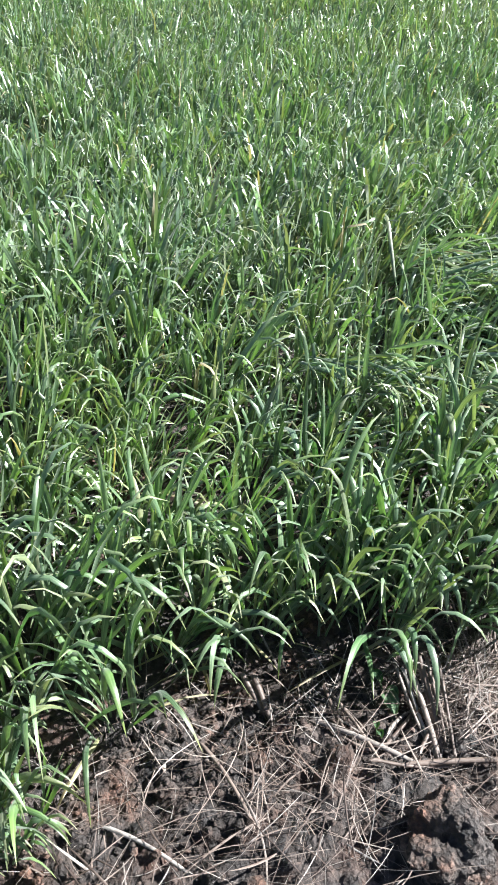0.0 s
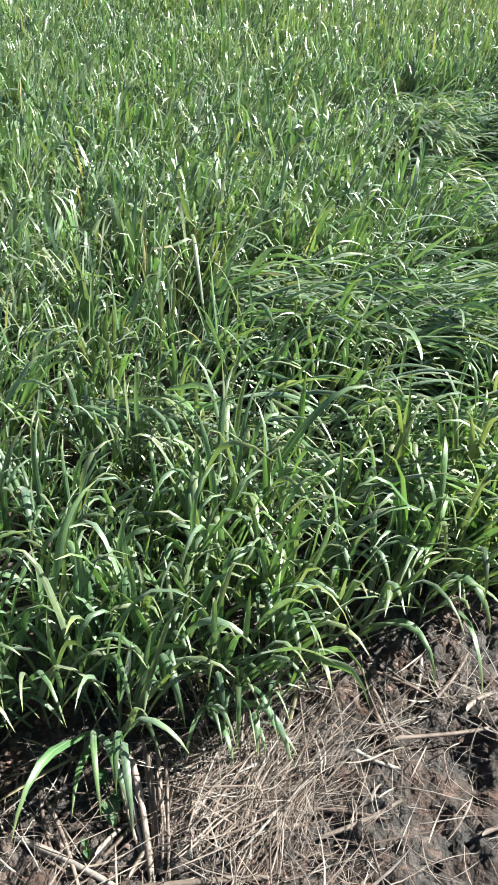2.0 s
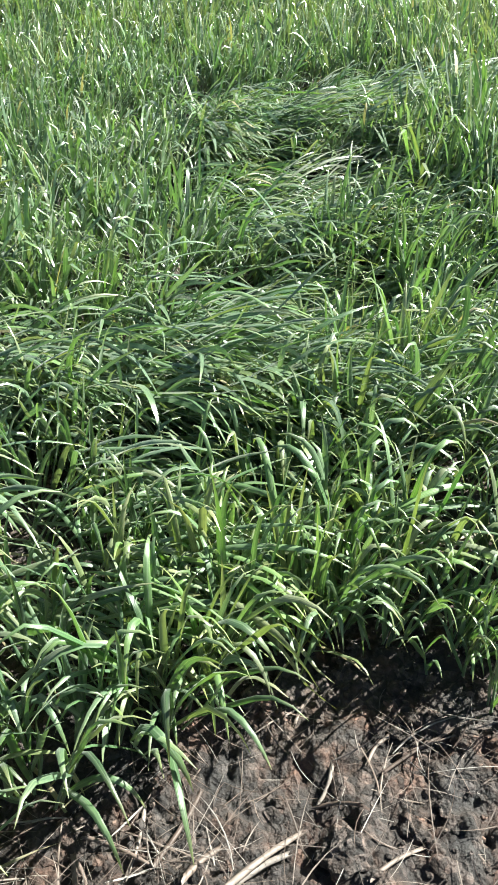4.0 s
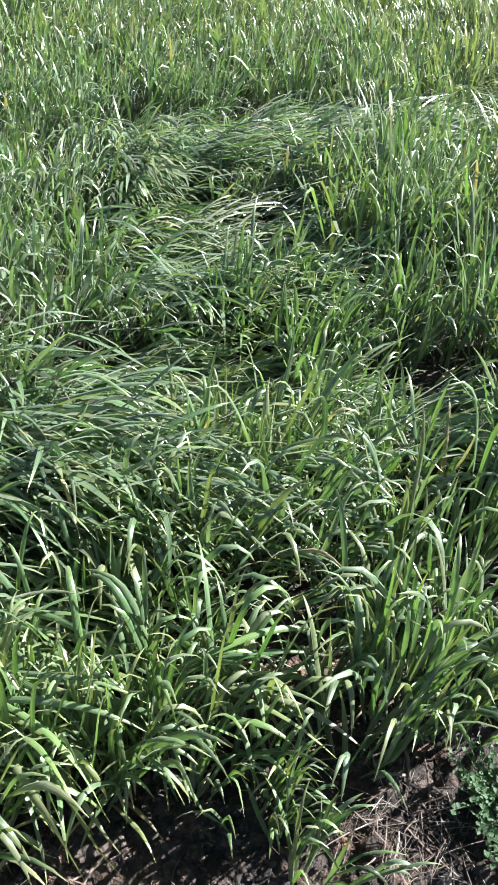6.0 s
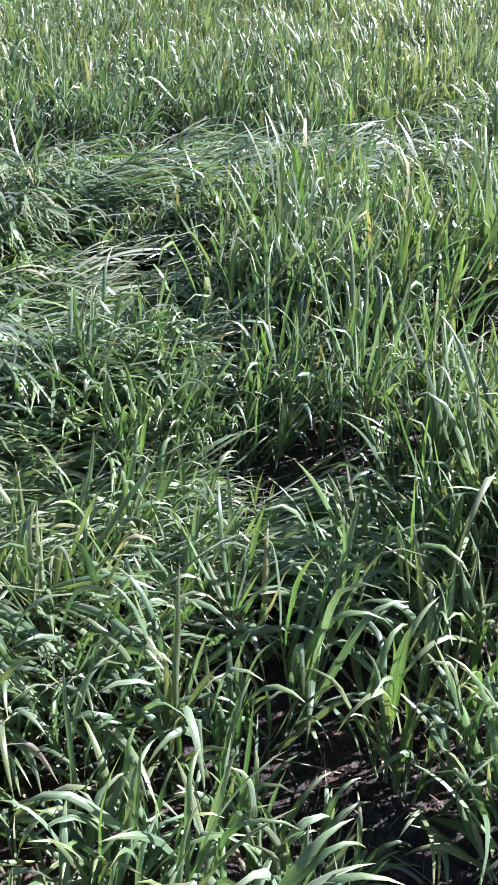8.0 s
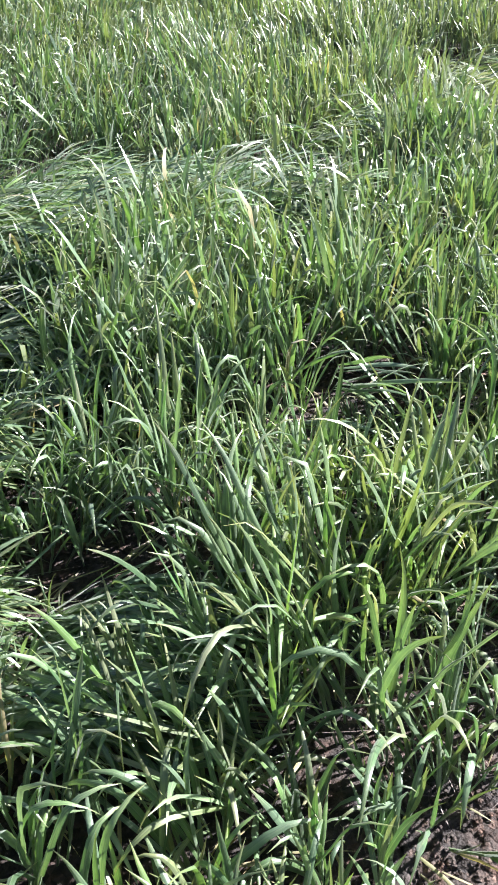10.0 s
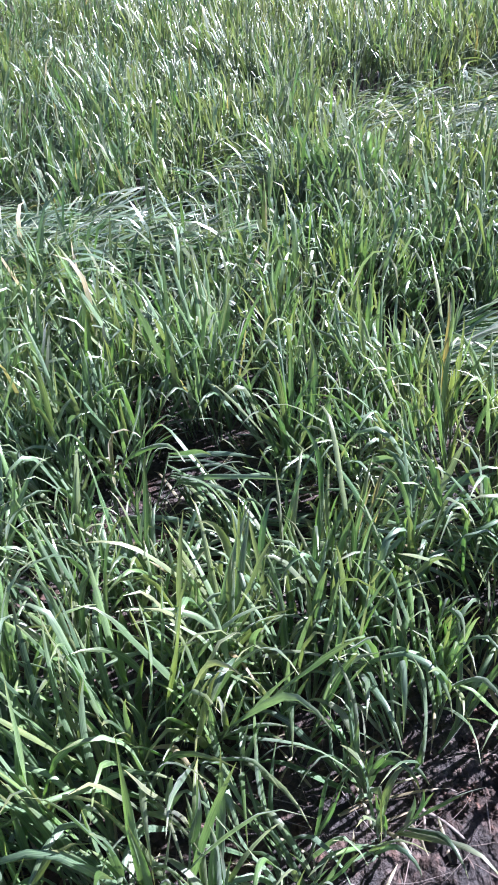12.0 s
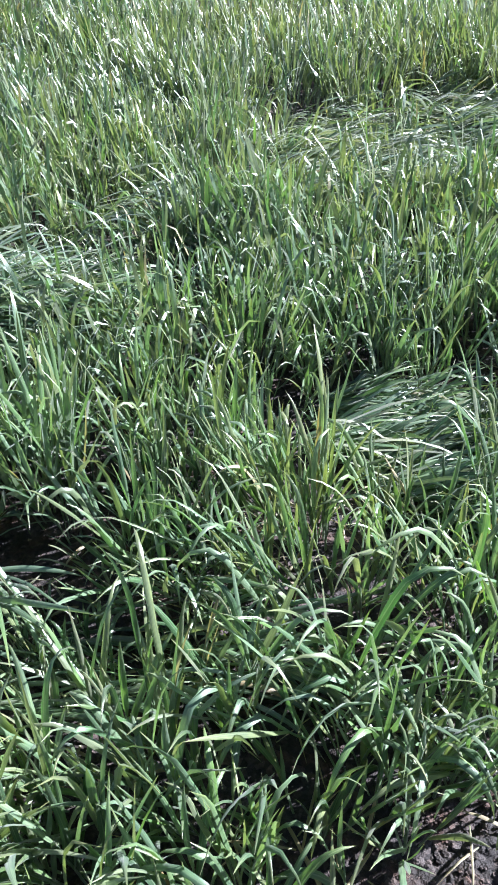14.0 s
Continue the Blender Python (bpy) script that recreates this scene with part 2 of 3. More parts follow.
def link(name, verts, faces, mats, index=None, uv=None, smooth=True, parent=None):
    mesh = bpy.data.meshes.new(name)
    verts, faces = np.asarray(verts, np.float32), np.asarray(faces, np.int32)
    mesh.vertices.add(len(verts))
    mesh.vertices.foreach_set("co", verts.ravel())
    n, k = faces.shape
    mesh.loops.add(n * k)
    mesh.loops.foreach_set("vertex_index", faces.ravel())
    mesh.polygons.add(n)
    mesh.polygons.foreach_set("loop_start", np.arange(0, n * k, k, dtype=np.int32))
    if uv is not None:
        layer = mesh.uv_layers.new(name="along")
        layer.data.foreach_set("uv", np.asarray(uv, np.float32)[faces.ravel()].ravel())
    for m in mats:
        mesh.materials.append(m)
    if index is not None:
        mesh.polygons.foreach_set("material_index", np.asarray(index, np.int32))
    mesh.polygons.foreach_set("use_smooth", np.full(n, smooth))
    mesh.update(calc_edges=True)
    ob = new(name, mesh)
    ob.parent = parent
    return ob


def ribbons(base, way, length, width, droop, floor_z, steps, fold, rng, onset=None, sway=0.09):
    """Many leaves at once. Each starts at base along way and bends down as it goes, but not below floor_z.
    Gives points (leaf, step, 3 across, xyz), their uv, and the faces of one leaf."""
    n = len(base)
    way = way / np.linalg.norm(way, axis=1, keepdims=True)
    at, spine, ways = base.copy(), [base.copy()], [way.copy()]
    step = (length / steps)[:, None]
    onset = rng.uniform(0.1, 0.55, n) if onset is None else onset
    sway = rng.normal(0, 1, (n, 3)) * (np.zeros(n) + sway)[:, None]
    for k in range(steps):
        s = (k + 0.5) / steps
        pull = droop * np.clip((s - onset) / 0.22, 0.05, 1.0) * (5.0 / steps)
        way = way + sway / steps
        way[:, 2] -= pull
        low = (at[:, 2] < floor_z) & (way[:, 2] < 0)
        way[low, 2] *= 0.12
        way = way / np.linalg.norm(way, axis=1, keepdims=True)
        at = at + way * step
        spine.append(at.copy())
        ways.append(way.copy())
    spine, ways = np.stack(spine, 1), np.stack(ways, 1)
    flat = np.stack([-ways[..., 1], ways[..., 0], 0 * ways[..., 0]], -1)
    flat[np.linalg.norm(flat, axis=-1) < 1e-3] = (1, 0, 0)
    # keep one side for the whole leaf
    first = flat[:, steps // 2 : steps // 2 + 1]
    side = first - (first * ways).sum(-1, keepdims=True) * ways
    side /= np.linalg.norm(side, axis=-1, keepdims=True)
    up = np.cross(side, ways)
    s = np.linspace(0, 1, steps + 1)
    turn = rng.normal(0, 0.26, n)[:, None] + rng.normal(0, 0.6, n)[:, None] * s**1.5 + np.cumsum(rng.normal(0, 0.18, (n, steps + 1)), 1)
    c, d = np.cos(turn)[..., None], np.sin(turn)[..., None]
    side, up = c * side + d * up, c * up - d * side
    shape = (0.58 + 0.42 * np.clip(s / 0.2, 0, 1)) * np.clip((1 - s) / 0.42, 0, 1) ** 0.75
    half = (width[:, None] * shape / 2)[..., None]
    lift = half * fold
    if fold:
        points = np.stack([spine - side * half + up * lift, spine - up * lift * 0.4, spine + side * half + up * lift], 2)
    else:
        points = np.stack([spine - side * half, spine + side * half], 2)
    c = points.shape[2]
    uv = np.stack(np.broadcast_arrays(np.linspace(0, 1, c)[None, None, :], s[None, :, None] + 0 * width[:, None, None]), -1)
    faces = [(c * k + a, c * k + a + 1, c * k + a + 1 + c, c * k + a + c) for k in range(steps) for a in range(c - 1)]
    return points, uv, np.array(faces)


def stems(base, top, thick, sides=4, cuts=(0.0, 0.5, 1.0)):
    """Tapered tubes from base to top, many at once."""
    n = len(base)
    way = top - base
    a = np.cross(way, np.array([0.3, 1.0, 0.2]))
    a /= np.linalg.norm(a, axis=1, keepdims=True)
    b = np.cross(way, a)
    b /= np.linalg.norm(b, axis=1, keepdims=True)
    rings = []
    for f in cuts:
        centre, w = base + way * f, 1.0 - 0.4 * f * f
        ring = [centre + (np.cos(q) * a + np.sin(q) * b) * (thick * w)[:, None] for q in np.arange(sides) * 2 * np.pi / sides]
        rings.append(np.stack(ring, 1))
    points = np.concatenate(rings, 1)
    faces = [(r * sides + q, r * sides + (q + 1) % sides, (r + 1) * sides + (q + 1) % sides, (r + 1) * sides + q) for r in range(len(cuts) - 1) for q in range(sides)]
    uv = np.zeros((n, len(cuts) * sides, 2))
    uv[..., 1] = np.repeat(0.1 + 0.2 * np.array(cuts), sides)
    uv[..., 0] = 0.5
    return points, uv, np.array(faces)


def many(groups):
    """Joins groups of (points, uv, faces of one, material of each) into one set of arrays."""
    verts, uvs, faces, index, start = [], [], [], [], 0
    for points, uv, one, mats in groups:
        n = len(points)
        flat = points.reshape(n, -1, 3)
        per = flat.shape[1]
        verts.append(flat.reshape(-1, 3))
        uvs.append(uv.reshape(-1, 2))
        faces.append((one[None] + (start + per * np.arange(n))[:, None, None]).reshape(-1, one.shape[1]))
        index.append(np.repeat(mats, len(one)))
        start += n * per
    return np.concatenate(verts), np.concatenate(faces), np.concatenate(index), np.concatenate(uvs)


# ---- how the crop stands ----
# Patches: centre, half sizes, turn of the patch, height of the crop there, share that lies flat, way in which the tips lie
LAID = [
    (0.25, 1.66, 0.5, 0.16, 0, 0.25, 0.4, -30),
    (0.38, 2.2, 0.46, 0.17, -8, 0.27, 0.98, -34),
    (0.48, 1.88, 0.2, 0.1, -10, 0.07, 0.9, -30),
    (0.76, 2.48, 0.32, 0.2, -8, 0.08, 0.96, -14),
    (0.53, 2.52, 0.1, 0.1, 0, 0.06, 0.8, -30),
    (0.82, 2.92, 0.24, 0.09, -5, 0.22, 0.97, -20),
    (0.62, 3.6, 0.16, 0.16, 0, 0.09, 0.85, -40),
    (0.55, 3.34, 0.1, 0.13, 0, 0.11, 0.7, -40),
    (0.45, 3.95, 0.2, 0.24, 20, 0.27, 0.85, -58),
    (0.95, 3.18, 0.32, 0.18, 12, 0.06, 0.98, 8),
    (1.12, 3.44, 0.14, 0.08, 10, 0.17, 0.95, -30),
    (0.86, 3.44, 0.12, 0.1, 0, 0.04, 0.8, 0),
    (1.02, 3.84, 0.42, 0.22, 6, 0.27, 0.99, -8),
    (1.46, 4.0, 0.42, 0.16, 8, 0.26, 0.97, -6),
    (0.74, 4.28, 0.24, 0.19, -8, 0.09, 0.85, -30),
    (1.2, 4.36, 0.32, 0.19, 8, 0.09, 0.85, 0),
    (1.76, 4.26, 0.2, 0.13, 0, 0.13, 0.75, 0),
    (1.46, 2.4, 0.18, 0.22, 0, 0.07, 0.92, -20),
    (1.34, 2.26, 0.11, 0.07, -10, 0.19, 0.7, -25),
    (1.6, 2.9, 0.42, 0.08, -4, 0.19, 0.3, -25),
    (2.24, 2.91, 0.38, 0.08, 4, 0.16, 0.3, -25),
    (2.03, 3.05, 0.15, 0.15, 0, 0.05, 0.4, -25),
    (1.88, 2.36, 0.17, 0.25, 0, 0.4, 0.0, -20),
    (2.8, 3.55, 0.26, 0.2, 0, 0.07, 0.96, -12),
    (2.95, 3.31, 0.28, 0.08, -4, 0.15, 0.97, -12),
    (2.86, 5.5, 0.3, 0.26, 0, 0.06, 0.85, -45),
    (2.95, 5.02, 0.52, 0.2, 0, 0.11, 0.98, -5),
    (3.16, 5.72, 0.09, 0.08, 0, 0.27, 0.6, -60),
    (3.52, 5.46, 0.28, 0.3, 0, 0.17, 0.97, -4),
    (3.4, 5.86, 0.24, 0.15, 0, 0.09, 0.85, 0),
    (2.1, 4.66, 0.3, 0.14, 10, 0.25, 0.5, -30),
]


def stand(x, y):
    """Lean of the plants as a vector, the height of the crop, the share of it that lies flat, the way in which that lies, and the share of erect leaves."""
    d = inside(x, y)
    east = np.clip((x - 1.1) / 0.6, 0, 1)
    turn = radians(-20) + (radians(160) + radians(20)) * east + 0.7 * rough(x, y, 1.3, 2, 71) + 0.8 * rough(x, y, 4.3, 2, 73)
    tilt = 0.14 + 0.1 * east + 0.14 * rough(x, y, 3.1, 2, 41)
    lx, ly = np.cos(turn) * tilt, np.sin(turn) * tilt
    tall = (0.24 + 0.09 * np.clip(d / 1.3, 0, 1) + 0.03 * east) * (1 + 0.1 * rough(x, y, 1.7, 2, 11) + 0.2 * rough(x, y, 5.0, 2, 13))
    tall = tall + 0.07 * np.exp(-(((x - 1.9) / 0.7) ** 2) - ((y - 3.2) / 0.3) ** 2)
    erect = np.clip(0.1 + 0.55 * east + 0.35 * np.clip((d - 1.4) / 1.0, 0, 1), 0, 0.8)
    flat, lie = 0 * x, radians(-20) + 0.3 * rough(x, y, 3.2, 2, 91)
    for cx, cy, rx, ry, spin, high, share, way in LAID:
        c, s = math.cos(radians(spin)), math.sin(radians(spin))
        u, v = ((x - cx) * c + (y - cy) * s) / rx, (-(x - cx) * s + (y - cy) * c) / ry
        r = np.sqrt(u * u + v * v) + 0.14 * rough(x, y, 6.0, 2, 77)
        w = np.clip((1.2 - r) / 0.3, 0, 1)
        w = w * w * (3 - 2 * w)
        lie = np.where(w > 0.3, radians(way) + 0.3 * rough(x, y, 3.2, 2, 91), lie)
        tall, flat = tall * (1 - w) + w * high, flat * (1 - w) + w * share
    return lx, ly, tall, flat, lie, erect


def plant_sites(rng, x0, x1, y0, y1, per_metre, keep_site):
    side = 1 / math.sqrt(per_metre)
    nx, ny = int((x1 - x0) / side), int((y1 - y0) / side)
    gx, gy = np.meshgrid(np.arange(nx), np.arange(ny))
    x = x0 + (gx + rng.uniform(0, 1, gx.shape)) * side
    y = y0 + (gy + rng.uniform(0, 1, gy.shape)) * side
    x, y = x.ravel(), y.ravel()
    ok = keep_site(x, y)
    return x[ok], y[ok]


def tillers(rng, x, y, size, shoots, leaves, steps, spread=0.022, fold=0.3, broad=1.0):
    """The shoots and leaves of plants at x, y. Gives stems and leaves as ribbons, with each one's plant."""
    owner = np.repeat(np.arange(len(x)), shoots)
    n = len(owner)
    lx, ly, tall, flat, lie, erect = (v[owner] for v in stand(x, y))
    tall = tall * size[owner]
    edge = np.clip(1.25 - inside(x, y)[owner] / 0.5, 0, 1)
    deep = np.clip((inside(x, y)[owner] - 1.0) / 0.8, 0, 1)
    bx, by = x[owner] + rng.normal(0, spread, n), y[owner] + rng.normal(0, spread, n)
    ox, oy = (bx - x[owner]) / (0.12 - 0.02 * edge), (by - y[owner]) / (0.12 - 0.02 * edge)
    laid = rng.uniform(0, 1, n) < flat
    wx, wy = lx + ox + rng.normal(0, 0.08, n), ly + oy + rng.normal(0, 0.08, n)
    rise = tall * rng.uniform(0.36, 0.62, n) * (1 + 0.15 * edge)
    lie = lie + rng.normal(0, 0.2, n)
    reach = tall * rng.uniform(0.1, 0.8, n) + 0.03
    base = np.stack([bx, by, soil_height(bx, by) - 0.012], 1)
    up = np.stack([wx * rise, wy * rise, rise], 1)
    over = np.stack([np.cos(lie) * reach, np.sin(lie) * reach, tall * rng.uniform(0.35, 0.85, n)], 1)
    top = base + np.where(laid[:, None], over, up)
    stalk = stems(base, top, rng.uniform(0.0018, 0.0029, n), *((4,) if fold else (3, (0.0, 1.0))))
    who = np.repeat(np.arange(n), leaves)
    m = len(who)
    rank = np.tile(np.linspace(1.0, 0.3, leaves), n)
    laid, lie, tall, edge, erect, deep = laid[who], lie[who], tall[who], edge[who], erect[who], deep[who]
    start = base[who] + (top - base)[who] * np.where(laid, 0.75 + 0.25 * rank, rank)[:, None]
    stiff = rng.uniform(0, 1, m) < np.where(rank > 0.9, np.maximum(erect, 0.1), erect * 0.7)
    # standing leaves: rising from the stem, then bending over
    turn = rng.normal(radians(-28), radians(58) * (1 + 0.6 * edge), m)
    turn = np.where(rng.uniform(0, 1, m) < 0.25 + 0.2 * edge, rng.uniform(0, 2 * np.pi, m), turn)
    out = np.where(stiff, rng.uniform(0.04, 0.3, m), rng.uniform(0.1, 0.46, m)) * (1.3 - 0.5 * rank) * (1 + 0.25 * edge * (rank < 0.4))
    axis = (top - base)[who] / np.linalg.norm(top - base, axis=1)[who][:, None]
    way = axis + np.stack([np.cos(turn) * out, np.sin(turn) * out, 0.05 + 0 * out], 1)
    length = np.clip(tall * np.where(stiff, rng.uniform(0.36, 0.56, m), rng.uniform(0.5, 0.78, m)), 0.09, 0.26) * (1.1 - 0.1 * rank) * (1 + 0.22 * edge) * (1 - 0.2 * deep)
    droop = np.where(stiff, rng.uniform(0.0, 0.22, m), rng.uniform(0.45, 1.6, m))
    onset = np.where(stiff, 0.5, rng.uniform(0.4, 0.8, m) - 0.1 * edge)
    # lying leaves: combed along the way in which the patch lies
    comb = lie + rng.normal(0, 0.22, m)
    way = np.where(laid[:, None], np.stack([np.cos(comb), np.sin(comb), rng.uniform(0.0, 0.75, m)], 1), way)
    length = np.where(laid, rng.uniform(0.17, 0.3, m), length)
    droop, onset = np.where(laid, rng.uniform(0.15, 0.55, m), droop), np.where(laid, rng.uniform(0.05, 0.55, m), onset)
    width = broad * rng.uniform(0.0068, 0.0112, m) * np.where(laid, 0.9, 1.0) * (1 + 0.05 * edge) * np.clip(length / 0.17, 0.75, 1.15)
    floor_z = soil_height(start[:, 0], start[:, 1]) + 0.01 + np.where(laid, rng.uniform(0.15, 0.85, m), rng.uniform(0, 0.25, m)) * tall * (1 - 0.6 * edge)
    blades = ribbons(start, way, length, width, droop, floor_z, steps, fold, rng, onset, np.where(laid, 0.3, 0.16))
    return stalk, owner, blades, owner[who]


def seen_ground(x, y):
    """The stretch of field along which the camera goes."""
    return (y < 7.1) & (x > -0.7 - 0.46 * (y - 0.3)) & (x < 3.2 + 0.28 * (y - 2.4))


# ---- ground ----
def graded(fine0, fine1, step, far):
    core = np.arange(fine0, fine1 + step / 2, step)
    grow = step * 1.22 ** np.arange(1, 60)
    reach = np.cumsum(grow)
    reach = reach[reach < far]
    return np.concatenate([(fine0 - reach)[::-1], core, fine1 + reach])


along = graded(-0.9, 3.6, 0.008, 900.0)
across = graded(-0.8, 0.3, 0.009, 900.0)
ga, gc = np.meshgrid(along, across)
ground_x, ground_y = 0.84 * ga - 0.543 * gc, 0.95 + 0.543 * ga + 0.84 * gc - 0.1
near = np.exp(-np.maximum(np.hypot(ground_x, ground_y - 2) - 9, 0) / 4)
gz = soil_height(ground_x, ground_y) * near
rows_n, cols_n = ga.shape
ids = np.arange(rows_n * cols_n).reshape(rows_n, cols_n)
quads = np.stack([ids[:-1, :-1], ids[:-1, 1:], ids[1:, 1:], ids[1:, :-1]], -1).reshape(-1, 4)
ground = link("ground", np.stack([ground_x, ground_y, gz], -1).reshape(-1, 3), quads, [soil])
tagged(ground, "bare brown crumbly field soil along the crop's edge", "ground", kind="structure")

# ---- the crop ----
rng = np.random.default_rng(4)
STRIP = 0.34


# Thin places where soil shows between the plants: centre, half sizes, share missing
SPARSE = [(1.02, 1.64, 0.13, 0.1, 0.8), (1.57, 2.32, 0.14, 0.24, 0.8), (-0.24, 1.0, 0.1, 0.3, 0.55), (-0.36, 1.42, 0.1, 0.14, 0.5), (2.36, 2.42, 0.22, 0.07, 0.7), (0.86, 1.86, 0.07, 0.1, 0.6), (2.03, 3.05, 0.15, 0.14, 0.6)]


def grown(x, y):
    """Where a plant has come up: nearly everywhere but in the thin places."""
    gap = 0 * x
    for cx, cy, rx, ry, share in SPARSE:
        gap = np.maximum(gap, share * np.clip((1.25 - np.hypot((x - cx) / rx, (y - cy) / ry)) / 0.4, 0, 1))
    chance = (np.sin(x * 1271.3 + y * 3117.7) * 4375.85) % 1.0
    return chance >= gap


def in_strip(x, y):
    d = inside(x, y)
    return (d > 0.0) & (d < STRIP) & (x > -0.75) & (x < 3.3)


def main_site(x, y):
    d = inside(x, y)
    return (d > 0.0) & ~in_strip(x, y) & seen_ground(x, y) & (rough(x, y, 5.5, 2, 29) > -0.62) & grown(x, y)


def far_site(x, y):
    return (inside(x, y) > 0.0) & ~in_strip(x, y) & ~seen_ground(x, y)


def crop(name, x, y, shoots, leaves, steps, label, fold=0.0, stalks=True, broad=1.0, pale_share=0.12):
    size = rng.uniform(0.86, 1.14, len(x))
    stalk, owner, blades, who = tillers(rng, x, y, size, shoots, leaves, steps, 0.026 * broad, fold, broad)
    pale = np.clip((y - 4.6) / 1.2, 0, 1) * np.clip((x + 0.2) / 1.2, 0, 1) * 0.4 + pale_share + 0.2 * np.clip((x - 1.2) / 0.8, 0, 1) + 0.2 * rough(x, y, 1.1, 2, 23)
    yellow = (rng.uniform(0, 1, len(who)) < pale[who]).astype(int)
    yellow[rng.uniform(0, 1, len(who)) < 0.012] = 2
    verts, faces, index, uv = many([(*stalk, np.zeros(len(owner), int))][: int(stalks)] + [(*blades, yellow)])
    ob = link(name, verts, faces, [leaf_crop, leaf_pale, leaf_dry], index, uv)
    return tagged(ob, label, "wheat", kind="stuff")


def laid_site(x, y):
    tall, flat = stand(x, y)[2:4]
    return main_site(x, y) & (flat > 0.6) & (tall > 0.04)


NEAR = 1.1
sx, sy = plant_sites(rng, -4.2, 5.4, 0.2, 7.1, 84, main_site)
near_plants = inside(sx, sy) < NEAR
crop("wheat_crop", sx[near_plants], sy[near_plants], 8, 4, 9, "dense green young wheat with long arching leaves, laid flat in patches", 0.42)
crop("wheat_crop", sx[~near_plants], sy[~near_plants], 9, 4, 5, "dense green and yellowing young wheat further into the field", broad=0.98)
sx, sy = plant_sites(rng, -0.5, 4.0, 1.6, 6.2, 140, laid_site)
# more pale leaves: laid wheat is yellower, and colour stands in for extra sun
crop("laid_wheat", sx, sy, 7, 4, 7, "green wheat laid flat by wind, its long leaves combed one way", pale_share=0.16)


def bleached(name, patches, label):
    """Pale flattened leaves and stalks over hollows: centre, half sizes, count, way."""
    cx, cy, rx, ry, n, way = (np.concatenate(v) for v in zip(*[[np.full(p[4], q) for q in p] for p in patches]))
    r, q = np.sqrt(rng.uniform(0, 1, len(cx))), rng.uniform(0, 2 * np.pi, len(cx))
    base = np.stack([cx + r * np.cos(q) * rx, cy + r * np.sin(q) * ry, rng.uniform(0.06, 0.17, len(cx))], 1)
    turn = np.radians(way) + rng.normal(0, 0.3, len(cx))
    ways = np.stack([np.cos(turn), np.sin(turn), rng.uniform(0.05, 0.5, len(cx))], 1)
    blades = ribbons(base, ways, rng.uniform(0.14, 0.28, len(cx)), rng.uniform(0.005, 0.011, len(cx)), rng.uniform(0.1, 0.4, len(cx)), base[:, 2] - 0.03, 6, 0.0, rng)
    verts, faces, index, uv = many([(*blades, np.zeros(len(cx), int))])
    return tagged(link(name, verts, faces, [leaf_bleached], None, uv), label, "wheat", kind="stuff")


bleached("bleached_wheat", [(0.88, 3.26, 0.26, 0.1, 42, 14), (1.08, 3.42, 0.16, 0.09, 30, 20), (2.85, 5.2, 0.35, 0.12, 60, 0), (2.72, 3.44, 0.14, 0.08, 12, -10), (1.4, 2.2, 0.14, 0.12, 8, -20)],
         "bleached pale wheat stalks and leaves pressed flat over a hollow")
sx, sy = plant_sites(rng, -6.0, 7.5, -3.0, 11.0, 40, far_site)
crop("wheat_field", sx, sy, 5, 3, 3, "green wheat field going on beyond", stalks=False, broad=1.7)

# the closed canopy of the field far beyond
fx, fy = np.meshgrid(graded(-9.0, 10.0, 0.25, 500.0), graded(-6.0, 14.0, 0.25, 500.0))
fz = 0.2 + 0.05 * rough(fx, fy, 1.6, 3, 13) * np.exp(-np.maximum(np.hypot(fx, fy) - 16, 0) / 10)
ids = np.arange(fx.size).reshape(fx.shape)
quads = np.stack([ids[:-1, :-1], ids[:-1, 1:], ids[1:, 1:], ids[1:, :-1]], -1).reshape(-1, 4)
mx, my = fx.ravel()[quads].mean(1), fy.ravel()[quads].mean(1)
kept = (inside(mx, my) > 0.3) & ((mx < -6.0) | (mx > 7.5) | (my > 11.0) | (my < -3.0))
canopy = link("distant_wheat", np.stack([fx, fy, fz], -1).reshape(-1, 3), quads[kept], [canopy_green])
tagged(canopy, "distant green wheat field seen as one closed canopy", "wheat", kind="stuff")


# ---- the crop's edge: plants one by one ----
def part(name, verts, faces, mat, parent, uv=None, label="", smooth=True):
    ob = link(name, verts, faces, [mat], None, uv, smooth, parent)
    if label:
        ob["label"] = label
    return ob


px, py = plant_sites(rng, -0.75, 3.3, 0.2, 3.4, 78, in_strip)
thin_out = rng.uniform(0, 1, len(px)) < np.clip(0.35 + inside(px, py) / 0.07 + np.clip(px - 1.4, 0, 1), 0, 1)
thin_out &= grown(px, py)
px, py = px[thin_out], py[thin_out]
OWN = [(-0.42, 0.56), (-0.47, 0.52), (-0.45, 0.47), (-0.49, 0.6), (-0.37, 0.76), (-0.2, 0.95), (-0.06, 1.03), (0.12, 1.22), (0.06, 1.12), (-0.28, 1.02), (-0.12, 1.06),
       (0.03, 1.18), (0.27, 1.22), (0.53, 1.37), (0.44, 1.32), (0.76, 1.53), (0.84, 1.55), (1.02, 1.42)]
OWN += [(0.97, 1.58), (0.73, 1.48), (1.03, 1.34), (1.2, 1.59), (1.31, 1.57), (0.88, 1.48), (1.13, 1.52), (1.57, 1.89), (1.3, 1.69), (1.17, 1.67),
        (1.69, 1.95), (1.85, 1.99), (2.05, 2.11), (2.3, 2.31), (1.98, 2.17), (2.36, 2.43), (2.66, 2.59), (2.79, 2.68)]
